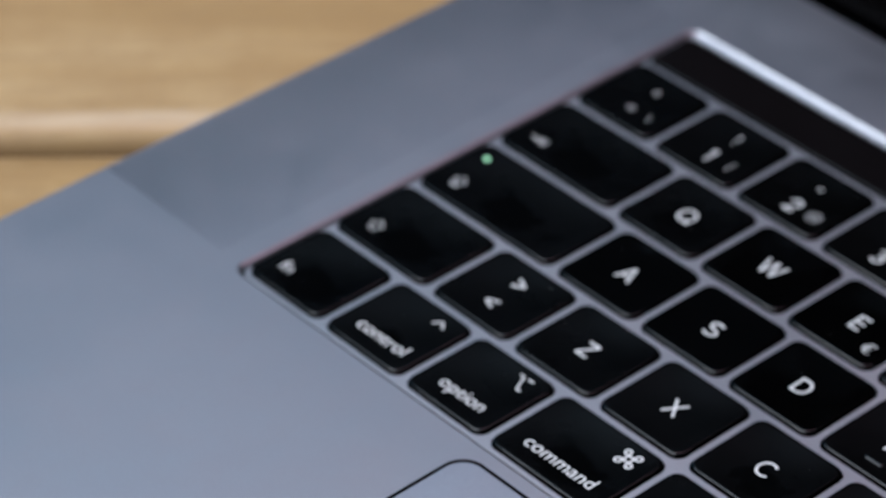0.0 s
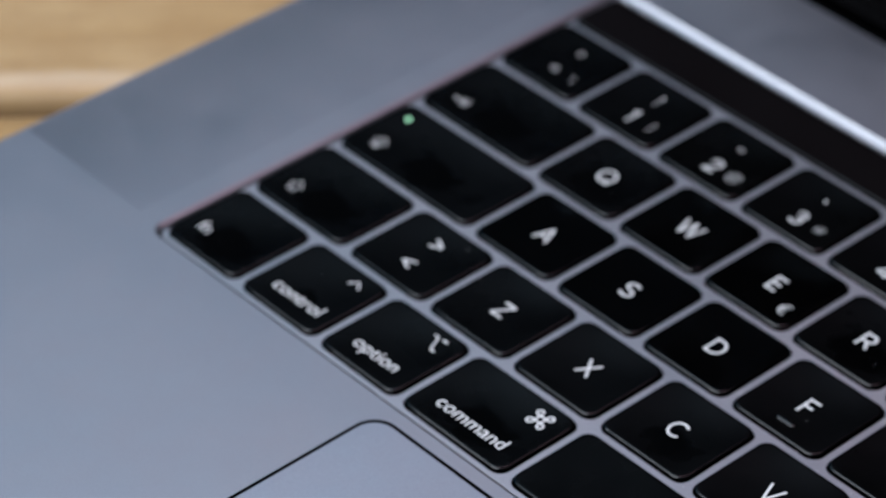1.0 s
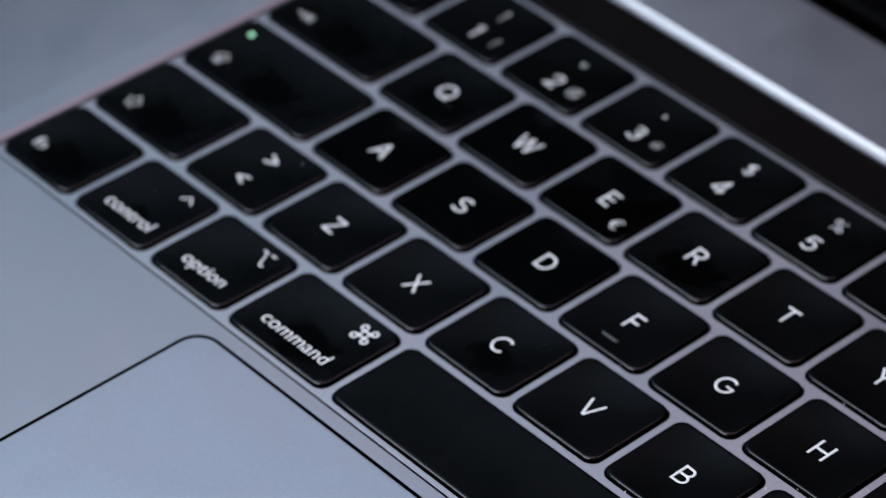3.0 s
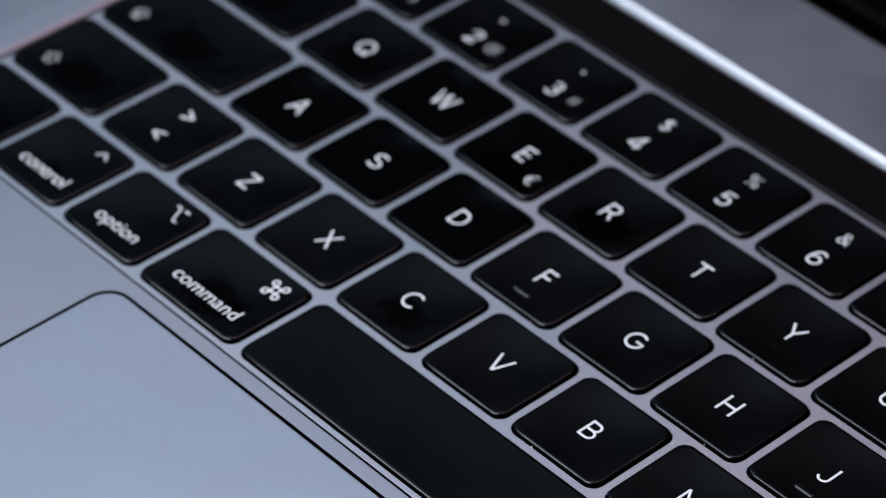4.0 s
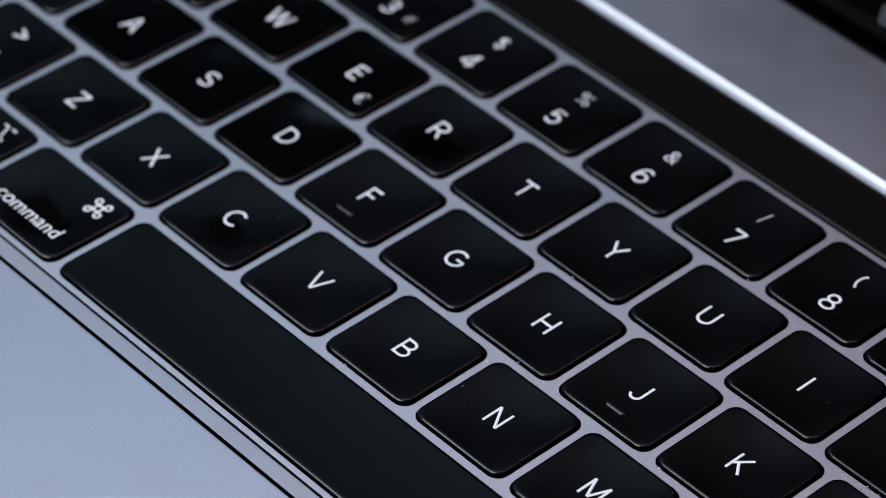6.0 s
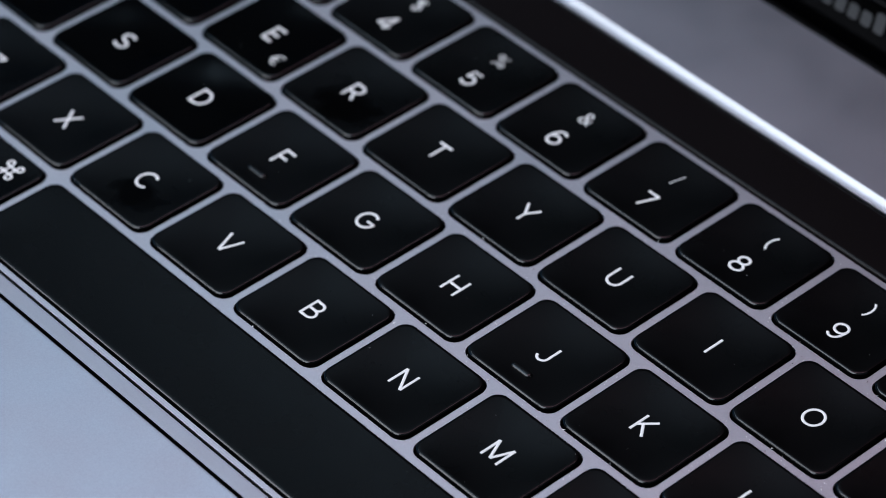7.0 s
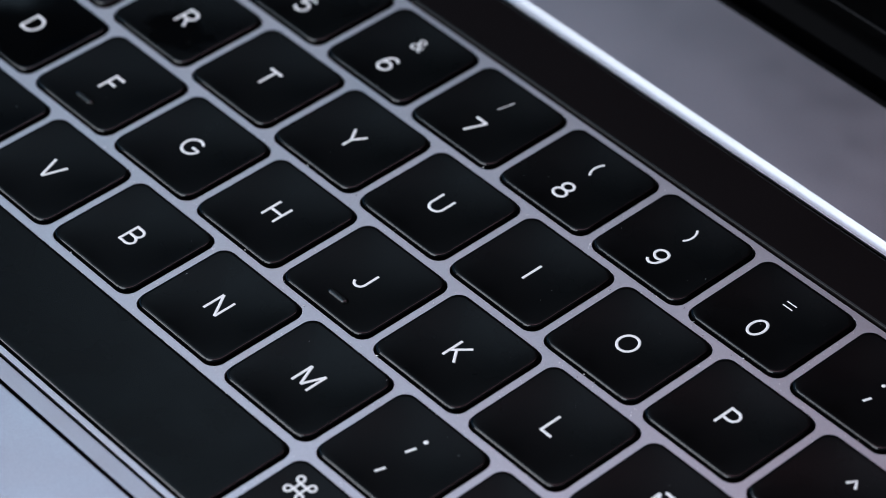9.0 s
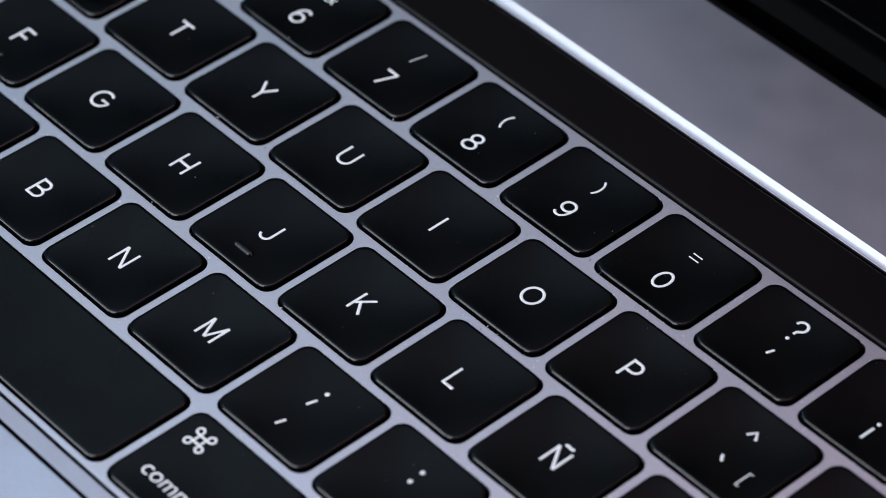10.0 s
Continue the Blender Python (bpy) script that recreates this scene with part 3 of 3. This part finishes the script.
# the printed letters and figures as plain even strokes, in millimetres round their middle
T, S = 1.83, 1.63      # half the height to the tip, and to the middle of a level stroke
SIX = [(oval(0, -0.66, 1.04, 1.0), True), (bezier((-1.04, -0.66), (-1.06, 0.75), (-0.6, 1.66), (0.12, 1.66)) + bezier((0.12, 1.66), (0.45, 1.66), (0.72, 1.50), (0.92, 1.18), 6)[1:], False)]
GLYPHS = {
    "A": [([(-1.35, -T), (-0.03, T)], False), ([(1.35, -T), (0.03, T)], False), ([(-0.86, -0.55), (0.86, -0.55)], False)],
    "B": [([(-1.05, -T), (-1.05, T)], False), ([(-1.05, S), (0.05, S)] + oval(0.05, 0.84, 0.85, 0.79, 85, -90, 12) + [(-1.05, 0.05)], False), ([(-1.05, 0.05), (0.12, 0.05)] + oval(0.12, -0.79, 1.0, 0.84, 85, -90, 12) + [(-1.05, -S)], False)],
    "C": [(oval(0.1, 0, 1.45, S, 46, 314), False)],
    "D": [([(-1.18, -T), (-1.18, T)], False), ([(-1.18, S), (-0.2, S)] + oval(-0.2, 0, 1.45, S, 86, -90, 20) + [(-1.18, -S)], False)],
    "E": [([(-0.9, -T), (-0.9, T)], False), ([(-0.9, S), (1.0, S)], False), ([(-0.9, 0.05), (0.88, 0.05)], False), ([(-0.9, -S), (1.0, -S)], False)],
    "F": [([(-0.85, -T), (-0.85, T)], False), ([(-0.85, S), (1.02, S)], False), ([(-0.85, -0.02), (0.88, -0.02)], False)],
    "G": [(oval(0.05, 0, 1.48, S, 47, 352, 30) + [(1.47, -0.12), (0.18, -0.12)], False)],
    "H": [([(-1.2, -T), (-1.2, T)], False), ([(1.2, -T), (1.2, T)], False), ([(-1.2, 0), (1.2, 0)], False)],
    "I": [([(0, -T), (0, T)], False)],
    "J": [([(0.8, T), (0.8, -0.75)] + oval(-0.1, -0.73, 0.9, 0.9, -5, -165, 14), False)],
    "K": [([(-1.0, -T), (-1.0, T)], False), ([(-1.0, -0.55), (1.12, T)], False), ([(-0.28, 0.1), (1.22, -T)], False)],
    "L": [([(-0.85, T), (-0.85, -T)], False), ([(-0.85, -S), (1.05, -S)], False)],
    "M": [([(-1.45, -T), (-1.45, T)], False), ([(1.45, -T), (1.45, T)], False), ([(-1.42, T), (0.0, -1.5)], False), ([(1.42, T), (0.0, -1.5)], False)],
    "N": [([(-1.18, -T), (-1.18, T)], False), ([(1.18, -T), (1.18, T)], False), ([(-1.15, T), (1.15, -T)], False)],
    "O": [(oval(0, 0, 1.48, S), True)],
    "P": [([(-0.95, -T), (-0.95, T)], False), ([(-0.95, S), (0.15, S)] + oval(0.15, 0.67, 0.98, 0.96, 86, -90, 16) + [(-0.95, -0.29)], False)],
    "Q": [(oval(0, 0.02, 1.48, S), True), ([(0.35, -0.75), (1.38, -1.85)], False)],
    "R": [([(-1.0, -T), (-1.0, T)], False), ([(-1.0, S), (0.15, S)] + oval(0.15, 0.72, 0.95, 0.91, 86, -90, 16) + [(-1.0, -0.19)], False), ([(0.12, -0.19), (1.12, -T)], False)],
    "S": [(oval(0.02, 0.84, 1.02, 0.80, 32, 262, 18) + oval(-0.02, -0.82, 1.12, 0.82, 82, -150, 18), False)],
    "T": [([(0, -T), (0, S)], False), ([(-1.28, S), (1.28, S)], False)],
    "U": [([(-1.18, T), (-1.18, -0.45)] + oval(0, -0.47, 1.18, 1.17, 184, 356, 18) + [(1.18, -0.45), (1.18, T)], False)],
    "V": [([(-1.35, T), (-0.03, -T)], False), ([(1.35, T), (0.03, -T)], False)],
    "W": [([(-1.95, T), (-0.98, -T)], False), ([(-0.98, -T), (0, T)], False), ([(0, T), (0.98, -T)], False), ([(0.98, -T), (1.95, T)], False)],
    "X": [([(-1.22, -T), (1.22, T)], False), ([(1.22, -T), (-1.22, T)], False)],
    "Y": [([(-1.3, T), (0, -0.15)], False), ([(1.3, T), (0, -0.15)], False), ([(0, -T), (0, -0.1)], False)],
    "Z": [([(-1.12, S), (1.15, S)], False), ([(1.1, S), (-1.1, -S)], False), ([(-1.15, -S), (1.18, -S)], False)],
    "0": [(oval(0.05, 0.03, 1.10, 1.68), True)],
    "1": [([(0.15, -T), (0.15, T)], False), ([(0.15, 1.68), (-0.72, 1.05)], False)],
    "2": [([(-0.98, 0.78)] + oval(0, 0.72, 0.98, 0.91, 160, -28, 14) + [(0.62, -0.05), (-0.95, -S)], False), ([(-1.05, -S), (1.08, -S)], False)],
    "3": [(oval(0, 0.82, 0.9, 0.81, 150, -90, 14), False), (oval(0, -0.78, 1.02, 0.85, 92, -152, 16), False), ([(-0.35, 0.03), (0.05, 0.03)], False)],
    "4": [([(0.48, -T), (0.48, T)], False), ([(0.42, 1.72), (-1.22, -0.9)], False), ([(-1.25, -0.98), (1.22, -0.98)], False)],
    "5": [([(0.88, S), (-0.72, S), (-0.88, 0.05)], False), ([(-0.86, 0.12)] + oval(0, -0.57, 1.05, 1.06, 128, -150, 20), False)],
    "6": SIX,
    "7": [([(-1.1, S), (1.05, S)], False), ([(1.02, S), (-0.32, -T)], False)],
    "8": [(oval(0, 0.86, 0.88, 0.81), True), (oval(0, -0.80, 1.08, 0.88), True)],
    "9": [([(-x, -y) for x, y in pts], closed) for pts, closed in SIX],
    "(": [(oval(0.85, 0, 1.25, 1.75, 122, 238, 14), False)],
    ")": [(oval(-0.85, 0, 1.25, 1.75, 58, -58, 14), False)],
    "<": [([(1.1, 1.02), (-1.0, 0.03)], False), ([(1.1, -1.02), (-1.0, -0.03)], False)],
    ">": [([(-1.1, 1.02), (1.0, 0.03)], False), ([(-1.1, -1.02), (1.0, -0.03)], False)],
}
GLYPHS["Ñ"] = GLYPHS["N"] + [(bezier((-0.75, 2.35), (-0.4, 2.85), (0.3, 2.15), (0.72, 2.65)), False)]


def glyph(body):
    return stroke_bm([([(x * 0.001, y * 0.001) for x, y in pts], closed) for pts, closed in GLYPHS[body]], 0.00037 if body in "()" else 0.00046)


PLACES = {",": (0, -0.0010), ";": (0, -0.0021), ":": (0, -0.0018), ".": (0, -0.0012), "'": (0.0003, 0.0009), "`": (0, 0.0006), "´": (0, 0.0006)}


def legends(key, legend, cx, cy, ox, oy, w, h):
    """Puts the prints on a key; ox, oy is the corner of its cell."""
    def at(p):
        return ox + p[0] - cx, oy + p[1] - cy
    if legend is None or legend in ("up", "down"):
        return
    if isinstance(legend, tuple):
        for body, place, size in zip(legend, (MAIN, SHIFTED, ALT), (0.0060, 0.0040, 0.0034)):
            if body in MARKS:
                dx, dy = PLACES.get(body, (0, 0))
                put_legend(key, stroke_bm(MARKS[body], 0.00045), *at((place[0] + dx, place[1] + dy)), w, h)
            elif body in GLYPHS:
                put_legend(key, glyph(body), *at(place), w, h)
            elif body:
                big = body in "+Ç"
                put_legend(key, centred(body, size if big else SYMBOL_SIZE.get(body, size), WEIGHT if big else WEIGHT * 1.2), *at(place), w, h)
        return
    if len(legend) == 1:
        p = CENTRE
        put_legend(key, glyph(legend), *at(p), w, h)
        if legend == "E":
            put_legend(key, centred("€", 0.0036, WEIGHT), *at((0.01425, 0.0054)), w, h)
        if legend in "FJ":
            bm = bmesh.new()
            loft(bm, [[(x, y, z) for x, y in rounded(-0.0019 + i, 0.0019 - i, -0.00064 + i, 0.00064 - i, 0.00063 - i, 5)] for i, z in ((0, -0.0001), (0.00002, 0.00012), (0.00008, 0.00025), (0.00020, 0.00034), (0.00034, 0.00038), (0.00052, 0.00039))])
            put_legend(key, bm, *at((0.0092, 0.00435)), w, h, "locating_bar", GLOSSY)
        return
    low = 0.0046
    if legend in ("shift", "caps", "tab"):
        put_legend(key, stroke_bm(symbol(legend), 0.00026), *at((0.0055, 0.0061)), w, h, "symbol")
        if legend == "caps":
            bm = bmesh.new()
            loft(bm, [[(x, y, z) for x, y in circle(0, 0, r, 20)] for r, z in ((0.00055, 0.0), (0.00052, 0.00003), (0.0003, 0.00004))])
            put_legend(key, bm, *at((0.00388, 0.01388)), w, h, "indicator_light", LED_GREEN)
        return
    name = legend.split("_")[0]
    x_left = {"fn": 0.0032, "control": 0.0039, "option": 0.0042, "command": 0.0042}[name]
    if legend == "command_right":
        x_left = 0.0034
    put_legend(key, word(name, 0, 0, 0.0037, -0.00003 if name == "fn" else 0.0), *at((x_left, low + (0.0006 if name == "fn" else 0))), w, h)
    if name != "fn":
        where = {"control": (0.0129, 0.01458), "option": (0.0129, 0.0141), "command": (0.0177, 0.0138)}[name]
        if legend == "command_right":
            where = (0.0048, 0.01357)
        put_legend(key, stroke_bm(symbol(name), 0.00038), *at(where), w, h, "symbol")


# how far each key is polished by use
POLISH = {"W": 0.85, "A": 0.9, "S": 1.1, "D": 1.0, "E": 1.0, "Q": 0.5, "R": 0.5, "C": 0.4, "caps": 0.5, "tab": 0.5, "shift": 0.5, "fn": 0.5, "command": 0.5, "control": 0.25}
for k in KEYCAPS:
    a, b, c, d = key_rect(*k)
    w, h = b - a, d - c
    size = (round(w, 5), round(h, 5))
    if size not in key_meshes:
        first_key = part("key", key_bm(w, h), KEY, laptop, smooth=40)
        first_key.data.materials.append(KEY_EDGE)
        first_key.data.materials.append(KEY_SKIRT)
        key_meshes[size] = first_key.data
        key = first_key
    else:
        key = new("key", key_meshes[size])
        key.parent = laptop
    key.location = ((a + b) / 2, (c + d) / 2, KT)
    key.color = (POLISH.get(k[3] if isinstance(k[3], str) else "", 0.0), 0, 0, 1)
    if k[0] == 4.25 and k[2] == 0:
        tagged(key, "long black space bar")
    legends(key, k[3], (a + b) / 2, (c + d) / 2, k[0] * U, int(k[2]) * V, w, h)

bm = sheet([ENTER], KT, 0.0013)
part("key", bm, KEY, laptop, "black corner-shaped return key")

# touch bar
bm, loops = bmesh.new(), []
for inset, z in ((0, -0.0012), (0, -0.00025), (0.00008, -0.0001), (0.00022, -0.00002), (0.0004, 0), (0.00044, 0), (0.0009, 0)):
    loops.append([(x, y, KT - 0.00015 + z) for x, y in rounded(BAR[0] + inset, BAR[1] - inset, BAR[2] + inset, BAR[3] - inset, max(0.0003, 0.0012 - inset), 6)])
rings = loft(bm, loops)
edge = {v for ring in rings[1:5] for v in ring}
for f in bm.faces:
    f.material_index = 1 if all(v in edge for v in f.verts) else 0
bar = part("touch_bar", bm, BAR_GLASS, laptop, "black glass strip above the keys", smooth=60)
bar.data.materials.append(BAR_EDGE)

# trackpad
bm, loops = bmesh.new(), []
GAP = 0.00042
for inset, z in ((0, -0.0012), (0, -0.0002), (0.00006, -0.00006), (0.00018, 0.0), (0.00022, 0.0), (0.0006, 0.0)):
    loops.append([(x, y, DECK - 0.0001 + z) for x, y in rounded(PAD[0] + GAP + inset, PAD[1] - GAP - inset, PAD[2] + GAP + inset, PAD[3] - GAP - inset, 0.0038 - inset, 8)])
loft(bm, loops, True, True)
part("trackpad", bm, ALU_PAD, laptop, "smooth grey trackpad with a dark gap round it", smooth=50)

# feet
for fx in (LX0 + 0.02, LX1 - 0.02):
    for fy in (LY0 + 0.02, LY1 - 0.02):
        bm = bmesh.new()
        loft(bm, [[(fx + x, fy + y, z) for x, y in circle(0, 0, r, 24)] for r, z in ((0.0078, 0.0), (0.0085, 0.0005), (0.0085, 0.0012))], True, True)
        part("foot", bm, RUBBER, laptop)

# ---- lid ----
TIP = 19.0             # degrees that the lid leans back from upright
HINGE_Y, HINGE_Z = LY1 + 0.00385, DECK
lid = new("lid")
lid.empty_display_size = 0.02
lid.parent = laptop
lid.matrix_basis = pose(0, HINGE_Y, HINGE_Z, -TIP)      # local z runs up the glass, local -y faces the keys


def upright(x0, x1, z0, z1, r, y, inset=0.0):
    return [(px, y, pz) for px, pz in rounded(x0 + inset, x1 - inset, z0 + inset, z1 - inset, r, 8)]


LID_LOW, LID_HIGH = -0.0060, 0.2290
bm = bmesh.new()
loft(bm, [upright(LX0, LX1, LID_LOW, LID_HIGH, 0.009 - i, y, i) for i, y in ((0.0004, 0.0002), (0, 0.0006), (0, 0.0030), (0.001, 0.0042), (0.003, 0.0047))], True, True)
bmesh.ops.recalc_face_normals(bm, faces=bm.faces)
part("shell", bm, ALU_PAD, lid, "grey aluminium lid shell", smooth=40)
bm = bmesh.new()
loft(bm, [upright(LX0 + 0.0012, LX1 - 0.0012, LID_LOW + 0.001, LID_HIGH - 0.0012, 0.008, y) for y in (0.00015, 0.0)], True, True)
bmesh.ops.recalc_face_normals(bm, faces=bm.faces)
part("bezel_glass", bm, GLASS_BLACK, lid, "black glass border round the dark display")
SCREEN = (MID - 0.1657, MID + 0.1657, 0.0071, 0.2140)
bm = bmesh.new()
outer, inner = rounded(*SCREEN, 0.0010, 3), rounded(SCREEN[0] + 0.00035, SCREEN[1] - 0.00035, SCREEN[2] + 0.00035, SCREEN[3] - 0.00035, 0.0008, 3)
loft(bm, [[(x, y, z) for x, z in pts] for pts, y in ((outer, 0.0), (outer, -0.00012), (inner, -0.00012), (inner, 0.0))], False)
bmesh.ops.recalc_face_normals(bm, faces=bm.faces)
part("display_edge", bm, GASKET, lid, "thin dark grey line round the display")
bm = bmesh.new()
box(bm, SCREEN[0] + 0.0004, SCREEN[1] - 0.0004, -0.00006, 0.0, SCREEN[2] + 0.0004, SCREEN[3] - 0.0004)
part("display", bm, GLASS_BLACK, lid, "switched-off black display")
# ten short plain bars where the maker's wording stands
for i in range(11):
    if i == 7:
        continue
    bm = bmesh.new()
    x, tall = 0.1232 + i * 0.00268, 0.0033 if i in (0, 3, 6, 8) else 0.0024
    loft(bm, [[(px, y, pz) for px, pz in rounded(x, x + 0.0020, 0.0024, 0.0024 + tall, 0.0005, 3)] for y in (0.0, -0.00005)])
    bmesh.ops.recalc_face_normals(bm, faces=bm.faces)
    part("printed_bar", bm, GREY_PRINT, lid, "plain grey printed bar")
# hinge cover behind the palm rest
bm = bmesh.new()
prof = [(LY1 + y, z) for y, z in ((0.0003, 0.0060), (0.0003, DECK - 0.0006), (0.0006, DECK - 0.0003), (0.0014, DECK - 0.0003), (0.0017, DECK - 0.0009), (0.0026, DECK - 0.0030), (0.0036, DECK - 0.0040), (0.0036, 0.0060))]
loft(bm, [[(x, y, z) for y, z in prof] for x in (LX0 + 0.012, LX1 - 0.012)], True, True)
bmesh.ops.recalc_face_normals(bm, faces=bm.faces)
part("hinge_cover", bm, BLACK_PLASTIC, laptop, "long black hinge cover")

# ---- dust ----
def dust_bm(count):
    """Specks and short lint in the gaps and, fewer, on the keys; the darker grit takes the second material."""
    rnd = random.Random(5)
    bm = bmesh.new()
    for _ in range(count):
        k = rnd.choice(KEYCAPS)
        a, b, c, d = key_rect(*k)
        x, y = rnd.uniform(a, b), rnd.uniform(c, d)
        top = KT
        if rnd.random() < 0.90:                      # in the gaps beside the key
            top = WEB
            if rnd.random() < 0.5:
                x = b + rnd.choice((rnd.uniform(0.0006, 0.0022), rnd.uniform(0.0006, 0.0010)))
            else:
                y = d + rnd.choice((rnd.uniform(0.0006, 0.0022), rnd.uniform(0.0006, 0.0010)))
        if x > FLOOR_RECT[1] or y > 0.0908 or y < 0.001 or x < 0.10 and rnd.random() < 0.6:
            continue
        s = rnd.choice((0.00003, 0.00003, 0.00004, 0.00004, 0.00005, 0.00006, 0.00008, 0.00010)) * (0.55 if top == KT else 1.0)
        z = top + s * 0.4 + (dish(x - (a + b) / 2, y - (c + d) / 2, b - a, d - c) if top == KT else 0)
        lint = rnd.random() < 0.07
        turn = rnd.uniform(0, 360)
        m = pose(x, y, z, 0 if lint else turn, 0 if lint else rnd.uniform(0, 360), rnd.uniform(0, 360))
        stretch = (rnd.uniform(5, 9), 0.45, 0.45, 1) if lint else (rnd.uniform(0.6, 2.0), rnd.uniform(0.5, 1), rnd.uniform(0.5, 1), 1)
        before = len(bm.faces)
        bmesh.ops.create_icosphere(bm, subdivisions=1, radius=s * (0.6 if lint else 1.0), matrix=m @ Matrix.Diagonal(stretch))
        if top == WEB and rnd.random() < 0.06:
            bm.faces.ensure_lookup_table()
            for f in bm.faces[before:]:
                f.material_index = 1
    return bm


dust = tagged(part("dust", dust_bm(2300), DUST), "fine pale dust specks lying between the black keys", "dust", kind="stuff")
dust.data.materials.append(GRIT)
